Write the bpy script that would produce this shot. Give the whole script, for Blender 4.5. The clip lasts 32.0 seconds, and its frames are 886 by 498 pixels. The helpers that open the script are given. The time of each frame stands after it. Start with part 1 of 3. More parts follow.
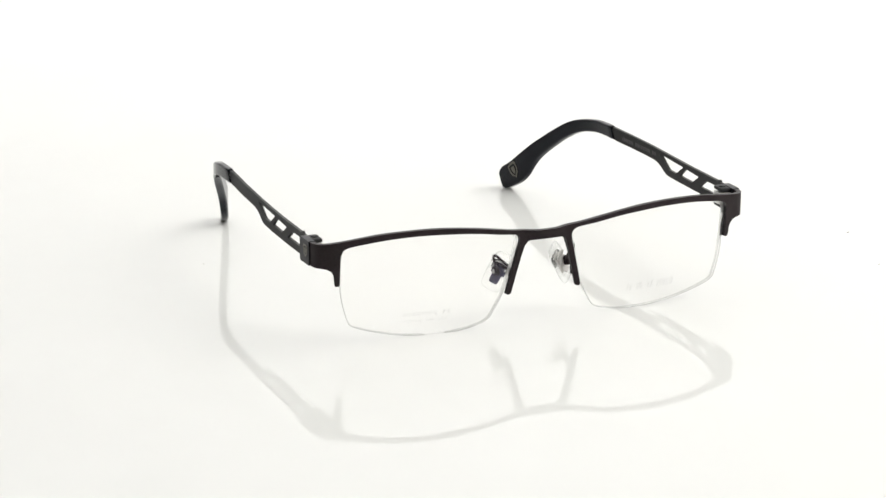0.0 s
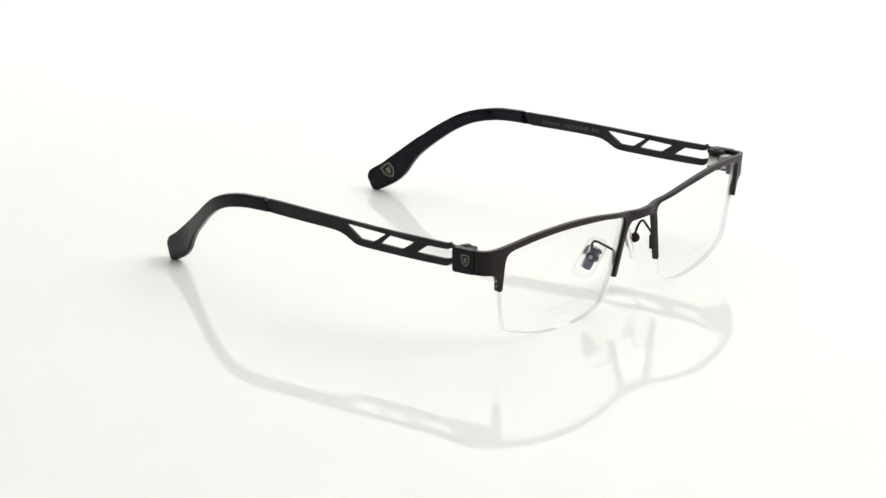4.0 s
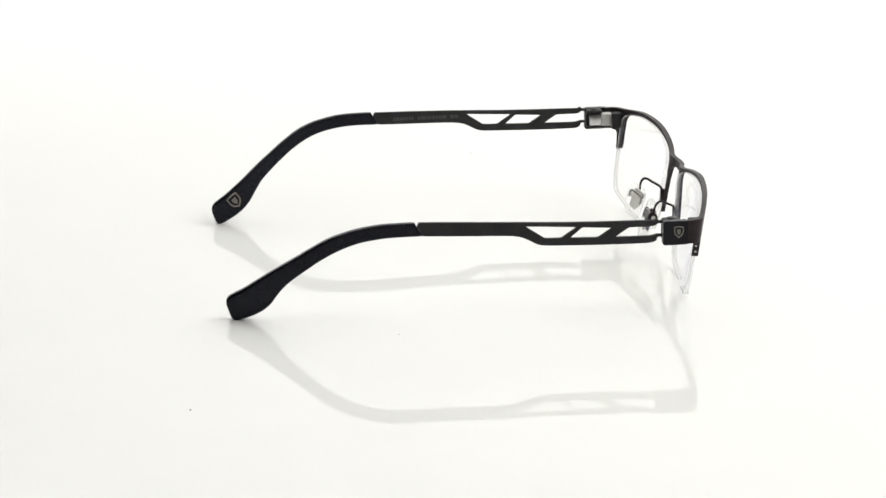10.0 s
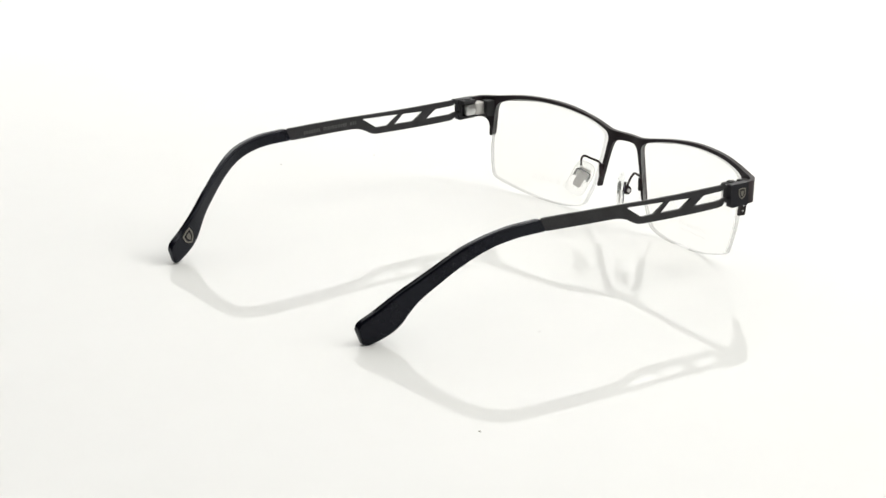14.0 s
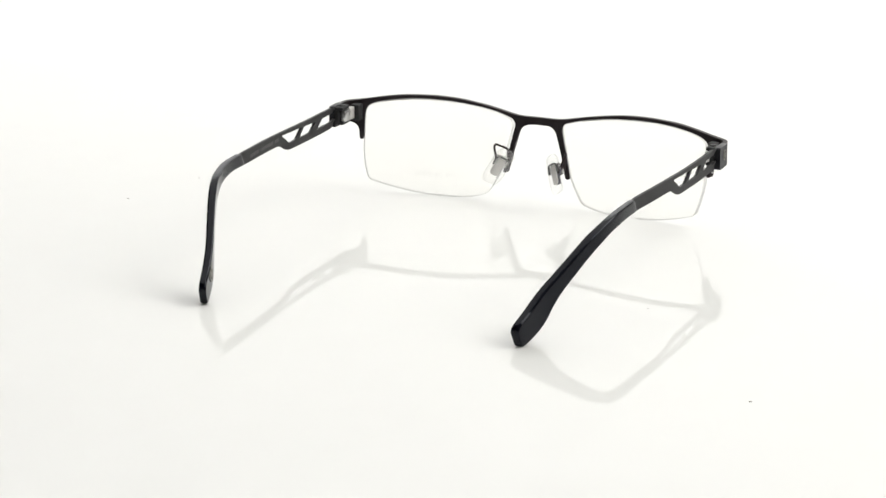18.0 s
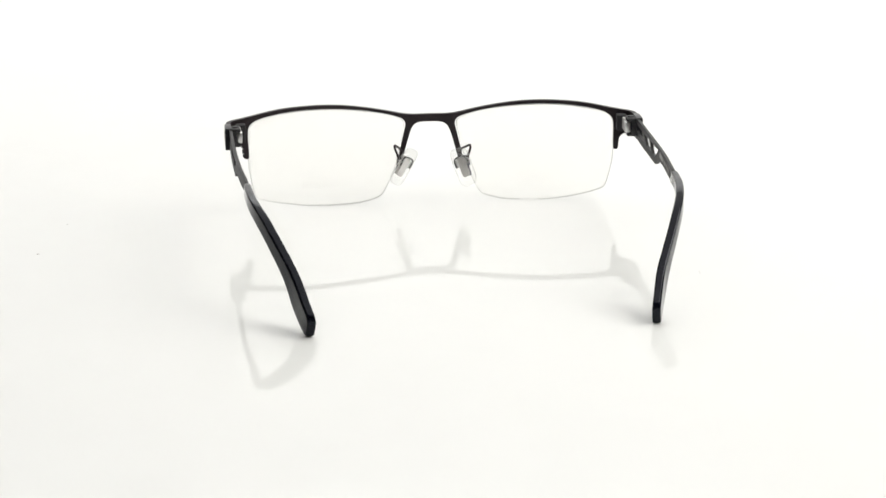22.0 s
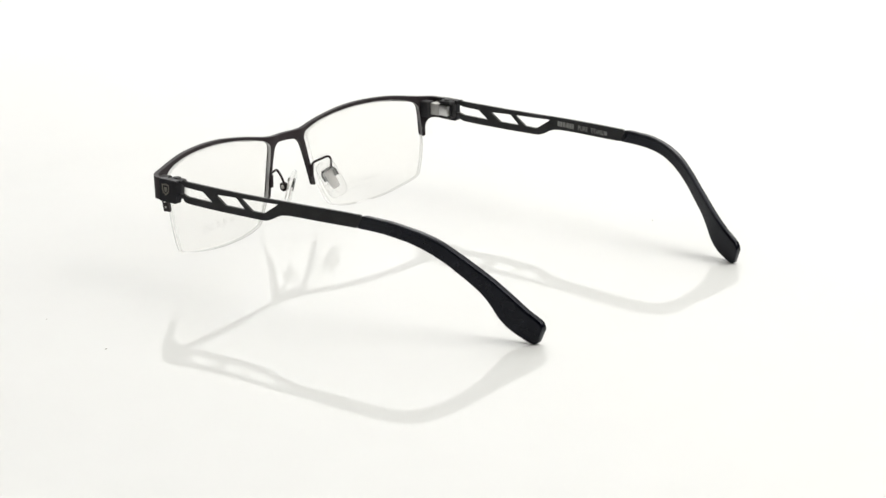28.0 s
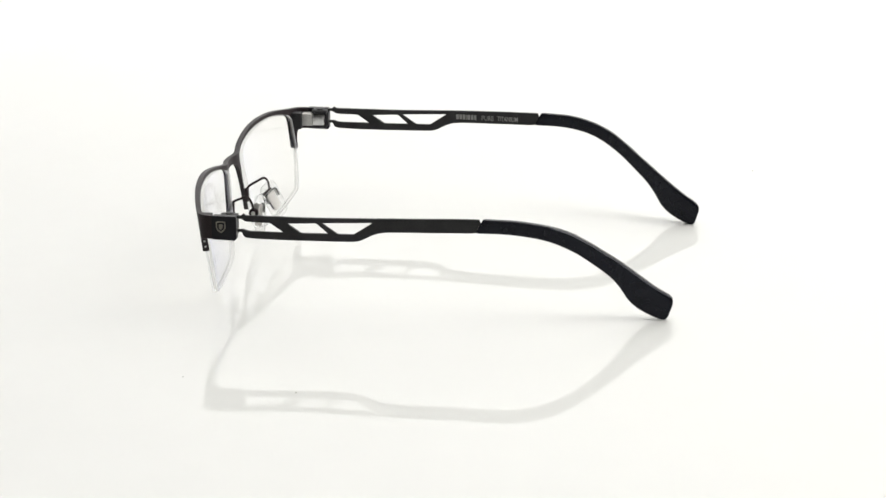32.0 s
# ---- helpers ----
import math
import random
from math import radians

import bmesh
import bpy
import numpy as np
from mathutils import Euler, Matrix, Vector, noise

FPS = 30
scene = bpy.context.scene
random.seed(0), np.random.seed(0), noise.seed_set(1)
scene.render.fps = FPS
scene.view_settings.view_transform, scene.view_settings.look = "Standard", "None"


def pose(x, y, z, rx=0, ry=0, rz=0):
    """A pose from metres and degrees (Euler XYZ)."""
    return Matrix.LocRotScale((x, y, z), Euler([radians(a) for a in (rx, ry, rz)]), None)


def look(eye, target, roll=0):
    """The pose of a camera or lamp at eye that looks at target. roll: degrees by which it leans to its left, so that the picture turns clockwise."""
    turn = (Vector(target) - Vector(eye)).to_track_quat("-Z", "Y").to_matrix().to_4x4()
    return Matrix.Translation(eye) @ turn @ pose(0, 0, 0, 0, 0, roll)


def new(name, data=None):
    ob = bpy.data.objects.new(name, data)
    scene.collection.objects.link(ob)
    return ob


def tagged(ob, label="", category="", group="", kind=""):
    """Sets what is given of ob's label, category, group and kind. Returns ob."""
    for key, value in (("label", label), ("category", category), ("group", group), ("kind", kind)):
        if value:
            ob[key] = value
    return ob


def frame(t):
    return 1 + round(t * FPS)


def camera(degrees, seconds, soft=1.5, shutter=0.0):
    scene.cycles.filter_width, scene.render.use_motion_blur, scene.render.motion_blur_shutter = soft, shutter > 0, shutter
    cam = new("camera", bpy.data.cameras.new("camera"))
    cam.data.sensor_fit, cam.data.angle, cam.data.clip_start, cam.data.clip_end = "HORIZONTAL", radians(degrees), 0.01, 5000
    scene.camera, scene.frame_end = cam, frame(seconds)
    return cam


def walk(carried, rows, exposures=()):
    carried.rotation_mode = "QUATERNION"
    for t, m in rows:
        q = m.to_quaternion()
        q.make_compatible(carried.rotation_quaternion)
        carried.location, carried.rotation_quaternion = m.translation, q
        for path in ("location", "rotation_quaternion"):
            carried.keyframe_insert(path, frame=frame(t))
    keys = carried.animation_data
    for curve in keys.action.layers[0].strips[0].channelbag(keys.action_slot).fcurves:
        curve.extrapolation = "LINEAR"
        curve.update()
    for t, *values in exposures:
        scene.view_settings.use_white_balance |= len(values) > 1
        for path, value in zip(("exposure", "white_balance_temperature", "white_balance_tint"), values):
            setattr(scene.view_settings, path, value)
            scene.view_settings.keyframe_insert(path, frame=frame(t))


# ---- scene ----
cam = camera(17.702, 32.0, soft=1.5)
EYE, TARGET, LEAN = (0.0000, -0.8984, 0.2724), (-0.0034, 0.0597, -0.0141), -0.176
walk(cam, [(0.0, look(EYE, TARGET, LEAN)), (32.0, look(EYE, TARGET, LEAN))])

# turn of the table in degrees, by the second
TURN = [(0, 22.92), (1, 30.32), (2, 37.56), (3, 45.08), (5.5, 64.14), (6, 67.89), (7, 75.12), (8, 82.10), (9, 89.58), (10, 97.03), (11, 104.47), (12, 112.16), (13, 119.76), (14, 127.26), (16.5, 145.40), (17, 149.23), (18, 156.47), (19, 163.84), (20, 171.47), (21, 179.26), (22, 186.77), (23, 194.61), (24, 202.04), (25, 209.41), (28, 231.14), (29, 238.48), (30, 246.00), (31, 253.38), (32, 260.90)]

from mathutils import geometry

MM = 0.001

# ---- light: a dark studio with soft boxes above and beside a white sweep ----
world = bpy.data.worlds.new("studio")
scene.world = world
world.use_nodes = True
world.node_tree.nodes["Background"].inputs["Color"].default_value = (0.9, 0.95, 1.0, 1)
world.node_tree.nodes["Background"].inputs["Strength"].default_value = 0.02
scene.view_settings.exposure = 0.0


def softbox(name, eye, target, sx, sy, watts, colour):
    data = bpy.data.lights.new(name, "AREA")
    data.shape, data.size, data.size_y, data.energy, data.color = "RECTANGLE", sx, sy, watts, colour
    ob = new(name, data)
    ob.matrix_world = look(eye, target)
    return ob


softbox("softbox_top", (0.12, 0.50, 1.35), (0.04, 0.20, 0.0), 2.6, 2.3, 23.5, (1.0, 0.99, 0.94))
softbox("softbox_key", (1.45, -0.10, 1.30), (0.0, 0.0, 0.0), 1.4, 1.4, 25.0, (1.0, 0.985, 0.93))
softbox("softbox_side", (0.98, -0.13, 0.85), (0.0, 0.0, 0.0), 0.50, 0.50, 0.7, (1.0, 0.98, 0.94))
softbox("softbox_backdrop", (0.0, 1.00, 1.15), (0.0, 1.48, 0.80), 2.2, 0.4, 16.5, (1.0, 0.99, 0.97))
softbox("softbox_strip", (0.0, 1.15, 0.95), (0.0, 0.0, 0.0), 2.4, 0.45, 1.6, (0.97, 0.985, 1.0))


# ---- materials ----
def mat(name):
    m = bpy.data.materials.new(name)
    m.use_nodes = True
    nt = m.node_tree
    return m, nt, nt.nodes["Principled BSDF"]


def grainy(name, c1, c2, rough, metal=0.0, scale=600.0, bump=0.02, coat=0.0, ior=1.5, rough_var=0.06, dist=0.0003, spec=0.5, tint=(1.0, 1.0, 1.0)):
    """A surface with fine grain and larger faint blotches."""
    m, nt, b = mat(name)
    tc = nt.nodes.new("ShaderNodeTexCoord")
    fine, large = nt.nodes.new("ShaderNodeTexNoise"), nt.nodes.new("ShaderNodeTexNoise")
    fine.inputs["Scale"].default_value, large.inputs["Scale"].default_value = scale, scale * 0.06
    fine.inputs["Detail"].default_value = 4
    for n in (fine, large):
        nt.links.new(tc.outputs["Object"], n.inputs["Vector"])
    add = nt.nodes.new("ShaderNodeMath")
    add.operation = "MULTIPLY"
    nt.links.new(fine.outputs["Fac"], add.inputs[0])
    nt.links.new(large.outputs["Fac"], add.inputs[1])
    ramp = nt.nodes.new("ShaderNodeMapRange")
    ramp.inputs["From Min"].default_value, ramp.inputs["From Max"].default_value = 0.12, 0.4
    nt.links.new(add.outputs[0], ramp.inputs["Value"])
    mix = nt.nodes.new("ShaderNodeMix")
    mix.data_type = "RGBA"
    mix.inputs["A"].default_value, mix.inputs["B"].default_value = (*c1, 1), (*c2, 1)
    nt.links.new(ramp.outputs[0], mix.inputs["Factor"])
    nt.links.new(mix.outputs["Result"], b.inputs["Base Color"])
    rr = nt.nodes.new("ShaderNodeMapRange")
    rr.inputs["To Min"].default_value, rr.inputs["To Max"].default_value = max(0.0, rough - rough_var), rough + rough_var
    nt.links.new(large.outputs["Fac"], rr.inputs["Value"])
    nt.links.new(rr.outputs[0], b.inputs["Roughness"])
    b.inputs["Metallic"].default_value, b.inputs["IOR"].default_value, b.inputs["Coat Weight"].default_value = metal, ior, coat
    b.inputs["Coat Roughness"].default_value, b.inputs["Specular IOR Level"].default_value = 0.12, spec
    b.inputs["Specular Tint"].default_value = (*tint, 1)
    if bump:
        bp = nt.nodes.new("ShaderNodeBump")
        bp.inputs["Strength"].default_value, bp.inputs["Distance"].default_value = bump, dist
        nt.links.new(fine.outputs["Fac"], bp.inputs["Height"])
        nt.links.new(bp.outputs["Normal"], b.inputs["Normal"])
    return m


def thin_glass(name, tint, gloss_most, milk=0.0, rough=0.02, dapple=0.0, cloud=0.86, coat=(0.93, 0.97, 1.0), least=0.008):
    """Clear stuff too thin to bend the view: a tinted pane with a coated gloss, and milk for cloudy rubber."""
    m, nt, b = mat(name)
    nt.nodes.remove(b)
    clear_part, cloudy, soft, gloss, mix, lw, power, scale = (nt.nodes.new("ShaderNode" + k) for k in (
        "BsdfTransparent", "BsdfTranslucent", "MixShader", "BsdfGlossy", "MixShader", "LayerWeight", "Math", "Math"))
    clear_part.inputs["Color"].default_value = (*tint, 1)
    if dapple:
        tc, noise, ramp = (nt.nodes.new("ShaderNode" + k) for k in ("TexCoord", "TexNoise", "ValToRGB"))
        noise.inputs["Scale"].default_value = 650.0
        ramp.color_ramp.elements[0].position, ramp.color_ramp.elements[1].position = 0.36, 0.5
        ramp.color_ramp.elements[0].color = (*(c * (1 - dapple) for c in tint), 1)
        ramp.color_ramp.elements[1].color = (*tint, 1)
        nt.links.new(tc.outputs["Object"], noise.inputs["Vector"])
        nt.links.new(noise.outputs["Fac"], ramp.inputs[0])
        nt.links.new(ramp.outputs[0], clear_part.inputs["Color"])
    cloudy.inputs["Color"].default_value = (cloud, cloud, cloud * 0.99, 1)
    soft.inputs[0].default_value = milk
    gloss.inputs["Color"].default_value, gloss.inputs["Roughness"].default_value = (*coat, 1), rough
    lw.inputs["Blend"].default_value = 0.5
    power.operation, power.inputs[1].default_value = "POWER", 5.0
    scale.operation, scale.inputs[1].default_value, scale.inputs[2].default_value = "MULTIPLY_ADD", gloss_most, least
    for p, q in ((lw.outputs["Facing"], power.inputs[0]), (power.outputs[0], scale.inputs[0]), (scale.outputs[0], mix.inputs[0]),
                 (clear_part.outputs[0], soft.inputs[1]), (cloudy.outputs[0], soft.inputs[2]), (soft.outputs[0], mix.inputs[1]),
                 (gloss.outputs[0], mix.inputs[2]), (mix.outputs[0], nt.nodes["Material Output"].inputs["Surface"])):
        nt.links.new(p, q)
    return m


def faint(name, colour, alpha):
    m, nt, b = mat(name)
    b.inputs["Base Color"].default_value, b.inputs["Alpha"].default_value, b.inputs["Roughness"].default_value = (*colour, 1), alpha, 0.6
    return m


ACRYLIC = grainy("white_gloss_acrylic", (0.824, 0.829, 0.822), (0.834, 0.839, 0.832), 0.018, scale=60.0, bump=0.0, rough_var=0.006, ior=1.25)
PAPER = grainy("white_backdrop_paper", (0.80, 0.80, 0.80), (0.84, 0.84, 0.84), 0.9, scale=200.0, bump=0.05)
STUDIO = grainy("dark_studio_wall", (0.030, 0.030, 0.032), (0.045, 0.045, 0.047), 0.9, scale=40.0, bump=0.05)
BROWN = grainy("brown_black_metal_paint", (0.022, 0.0145, 0.0165), (0.036, 0.026, 0.029), 0.45, scale=2600.0, bump=0.10, dist=0.00005, spec=0.16)
GUN = grainy("gunmetal_paint", (0.030, 0.030, 0.032), (0.046, 0.046, 0.048), 0.5, scale=2600.0, bump=0.14, dist=0.00005, spec=0.14)
PLUM = grainy("plum_black_metal_paint", (0.026, 0.0205, 0.0225), (0.042, 0.035, 0.038), 0.48, scale=2600.0, bump=0.12, dist=0.00005, spec=0.16)
BLOCK = grainy("blue_black_enamel", (0.009, 0.009, 0.013), (0.015, 0.015, 0.020), 0.32, scale=2200.0, bump=0.06, dist=0.00005, spec=0.16)
TIP = grainy("black_acetate", (0.003, 0.0033, 0.0065), (0.006, 0.0065, 0.011), 0.08, scale=260.0, bump=0.10, dist=0.00012, ior=1.42, spec=0.30, rough_var=0.03, tint=(0.86, 0.89, 1.0))
STEEL = grainy("bright_steel", (0.55, 0.55, 0.54), (0.68, 0.68, 0.67), 0.30, metal=1.0, scale=2000.0, bump=0.06, dist=0.00004)
DARKSTEEL = grainy("dark_polished_steel", (0.20, 0.20, 0.20), (0.30, 0.30, 0.295), 0.25, metal=0.85, scale=2000.0, bump=0.05, dist=0.00004)
# dark metal; the lens coating's violet reflection is mixed into its colour
CORE = grainy("haze_tinted_pad_metal", (0.06, 0.055, 0.09), (0.11, 0.10, 0.15), 0.35, metal=0.5, scale=1500.0, bump=0.04, dist=0.00004)
GOLD = grainy("pale_gold_print", (0.15, 0.142, 0.12), (0.23, 0.215, 0.185), 0.36, metal=0.5, scale=3000.0, bump=0.0)
SILVERP = grainy("silver_print", (0.22, 0.22, 0.215), (0.31, 0.31, 0.30), 0.45, metal=0.2, scale=3000.0, bump=0.0)
DIMP = grainy("dim_grey_print", (0.05, 0.05, 0.05), (0.085, 0.085, 0.085), 0.5, metal=0.2, scale=3000.0, bump=0.0)
LENS = thin_glass("coated_lens", (0.998, 0.996, 0.988), 0.3, coat=(0.76, 0.78, 1.0), least=0.022)
PALE = grainy("pale_pad_metal", (0.50, 0.49, 0.47), (0.60, 0.59, 0.57), 0.45, metal=0.2, scale=1500.0, bump=0.04, dist=0.00004)
SILICONE = thin_glass("clear_silicone", (0.996, 0.996, 0.994), 0.35, 0.07, 0.15, 0.01, 0.97)
PAD_RIM = thin_glass("silicone_rim", (0.970, 0.970, 0.968), 0.45, 0.05, 0.08)
PADBACK = grainy("silvered_pad_back", (0.76, 0.74, 0.725), (0.84, 0.82, 0.80), 0.45, metal=0.05, scale=1500.0, bump=0.04, dist=0.00004)
EDGE = thin_glass("ground_lens_edge", (0.88, 0.88, 0.878), 0.3, 0.45, 0.2, 0.0, 0.97)
BEVEL = thin_glass("lens_safety_bevel", (0.83, 0.83, 0.82), 0.35, 0.0, 0.1)
NYLON = grainy("grey_nylon", (0.70, 0.70, 0.70), (0.78, 0.78, 0.77), 0.4, scale=2000.0, bump=0.0)
PRINT = faint("faint_lens_print", (0.42, 0.42, 0.42), 0.028)
DUST = grainy("grey_dust", (0.26, 0.25, 0.23), (0.40, 0.38, 0.35), 0.9, scale=3000.0, bump=0.1)

tessellate_polygon = geometry.tessellate_polygon


# ---- mesh helpers ----
def finish(name, bm, material, parent=None, label="", angle=38, loc=None):
    me = bpy.data.meshes.new(name)
    bmesh.ops.recalc_face_normals(bm, faces=bm.faces)
    bm.to_mesh(me)
    bm.free()
    me.materials.append(material)
    for p in me.polygons:
        p.use_smooth = True
    me.set_sharp_from_angle(angle=radians(angle))
    ob = new(name, me)
    if parent:
        ob.parent = parent
    if loc:
        ob.location = loc
    if label:
        ob["label"] = label
    return ob


def spline(pts, n=6, closed=False):
    """Catmull-Rom through the points, n steps a span."""
    p = [Vector(q) for q in pts]
    k, out = len(p), []
    for i in range(k if closed else k - 1):
        if closed:
            a, b, c, d = p[i - 1], p[i], p[(i + 1) % k], p[(i + 2) % k]
        else:
            a, b, c, d = p[max(i - 1, 0)], p[i], p[i + 1], p[min(i + 2, k - 1)]
        for j in range(n):
            t = j / n
            out.append(0.5 * ((2 * b) + (c - a) * t + (2 * a - 5 * b + 4 * c - d) * t * t + (3 * b - a - 3 * c + d) * t ** 3))
    if not closed:
        out.append(p[-1])
    return out


def level(table, v):
    """Piecewise-linear value of a table of (position, value)."""
    return float(np.interp(v, [q[0] for q in table], [q[1] for q in table]))


def smooth_table(pts, n=10):
    return [(q[0], q[1]) for q in spline([(a, b) for a, b in pts], n)]


def plate(loops, outer, inner, step=0.0, two_tone=False):
    """A plate from flat loops (the first outside, the rest holes); outer and inner place each (u, v) in space. step: cut across every so many u, so that it bends."""
    flat = bmesh.new()
    vs = [flat.verts.new((q[0], q[1], 0)) for lp in loops for q in lp]
    for t in tessellate_polygon([[Vector((q[0], q[1], 0)) for q in lp] for lp in loops]):
        if len(set(t)) == 3:
            flat.faces.new([vs[i] for i in t])
    if step:
        lo, hi = min(v.co.x for v in vs), max(v.co.x for v in vs)
        for k in range(1, int((hi - lo) / step) + 1):
            bmesh.ops.bisect_plane(flat, geom=[*flat.verts, *flat.edges, *flat.faces], dist=1e-4, plane_co=(lo + k * step, 0, 0), plane_no=(1, 0, 0))
    bm = bmesh.new()
    flat.verts.index_update()
    fa = [bm.verts.new(outer(v.co.x, v.co.y)) for v in flat.verts]
    fb = [bm.verts.new(inner(v.co.x, v.co.y)) for v in flat.verts]
    for f in flat.faces:
        bm.faces.new([fa[v.index] for v in f.verts])
        bm.faces.new([fb[v.index] for v in reversed(f.verts)]).material_index = int(two_tone)
    for e in flat.edges:
        if len(e.link_faces) == 1:
            p, q = e.verts[0].index, e.verts[1].index
            bm.faces.new((fa[p], fa[q], fb[q], fb[p])).material_index = int(two_tone)
    flat.free()
    return bm


def soften(ob, width, segments=2):
    mod = ob.modifiers.new("rounded_edges", "BEVEL")
    mod.width, mod.segments, mod.limit_method, mod.angle_limit = width, segments, "ANGLE", radians(50)
    mod.harden_normals = True
    return ob


def box(x0, x1, y0, y1, z0, z1, bevel=0.0, segments=2):
    bm = bmesh.new()
    bmesh.ops.create_cube(bm, size=1.0)
    for v in bm.verts:
        v.co = ((x0 + x1) / 2 + v.co.x * (x1 - x0), (y0 + y1) / 2 + v.co.y * (y1 - y0), (z0 + z1) / 2 + v.co.z * (z1 - z0))
    if bevel:
        bmesh.ops.bevel(bm, geom=list(bm.edges), offset=bevel, segments=segments, profile=0.5, affect="EDGES")
    return bm


def tube(path, radius, sides=10, taper=None):
    """A round wire along a path."""
    bm = bmesh.new()
    rings = []
    for i, p in enumerate(path):
        d = (Vector(path[min(i + 1, len(path) - 1)]) - Vector(path[max(i - 1, 0)])).normalized()
        s = d.orthogonal().normalized() if not rings else (side - d * side.dot(d)).normalized()
        side, up = s, d.cross(s)
        r = radius * (taper[i] if taper else 1.0)
        rings.append([bm.verts.new(Vector(p) + s * math.cos(a) * r + up * math.sin(a) * r) for a in (2 * math.pi * k / sides for k in range(sides))])
    for a, b in zip(rings, rings[1:]):
        for k in range(sides):
            bm.faces.new((a[k], a[(k + 1) % sides], b[(k + 1) % sides], b[k]))
    bm.faces.new(rings[0])
    bm.faces.new(rings[-1])
    return bm


def loft(rings):
    bm = bmesh.new()
    rows = [[bm.verts.new(q) for q in r] for r in rings]
    n = len(rows[0])
    for a, b in zip(rows, rows[1:]):
        for k in range(n):
            bm.faces.new((a[k], a[(k + 1) % n], b[(k + 1) % n], b[k]))
    bm.faces.new(rows[0])
    bm.faces.new(rows[-1])
    return bm


# ---- the setting ----
def studio_set():
    # white table under the turntable
    top = tagged(finish("table_top", box(-0.9, 0.9, -0.62, 1.16, -0.075, -0.03, 0.004), PAPER), "white matt table top under the turntable", "table", kind="structure")
    for x in (-0.84, 0.84):
        for y in (-0.56, 1.10):
            finish("table_leg", box(x - 0.025, x + 0.025, y - 0.025, y + 0.025, -0.75, -0.075, 0.003), STUDIO, top, "dark square table leg")
    # sweep of white paper behind
    prof = [(1.02, -0.028), (1.20, -0.026), (1.34, 0.02), (1.43, 0.11), (1.47, 0.26), (1.48, 0.6), (1.48, 1.75)]
    bm = bmesh.new()
    pts = spline(prof, 8)
    row = [[bm.verts.new((x, p[0] + dy, p[1] + dz)) for p in pts] for x, dy, dz in ((-1.4, 0, 0), (1.4, 0, 0), (1.4, 0.01, -0.004), (-1.4, 0.01, -0.004))]
    for a, b in ((0, 1), (1, 2), (2, 3), (3, 0)):
        for i in range(len(pts) - 1):
            bm.faces.new((row[a][i], row[b][i], row[b][i + 1], row[a][i + 1]))
    tagged(finish("backdrop", bm, PAPER), "plain white paper sweep behind the table", "backdrop", kind="structure")
    # dark walls that close the studio
    for name, b in (("wall_north", (-2.2, 2.2, 2.0, 2.1, -0.75, 2.4)), ("wall_south", (-2.2, 2.2, -2.3, -2.2, -0.75, 2.4)),
                    ("wall_east", (2.2, 2.3, -2.3, 2.1, -0.75, 2.4)), ("wall_west", (-2.3, -2.2, -2.3, 2.1, -0.75, 2.4)),
                    ("ceiling", (-2.3, 2.3, -2.3, 2.1, 2.4, 2.5)), ("floor", (-2.3, 2.3, -2.3, 2.1, -0.85, -0.75))):
        tagged(finish(name, box(*b), STUDIO), "plain dark grey studio " + name.split("_")[0], name.split("_")[0], kind="structure")


studio_set()


# the sheet of acrylic lies slightly bowed: highest at the axis, more so along the temples than across
CROWN, BOW_X, BOW_Y, BOWED, LEVEL = 1.12 * MM, 0.058, 0.147, 0.205, 0.405


def surface(x, y):
    """The height of the disc's top, turning with the table."""
    r = math.hypot(x, y)
    if r < 1e-6:
        return CROWN
    c = (BOW_X * x * x + BOW_Y * y * y) / (r * r)
    if r <= BOWED:
        return CROWN - c * r * r
    u = min(1.0, (r - BOWED) / (LEVEL - BOWED))
    return CROWN - c * BOWED * (BOWED + 2 * (LEVEL - BOWED) * (u - u * u / 2))


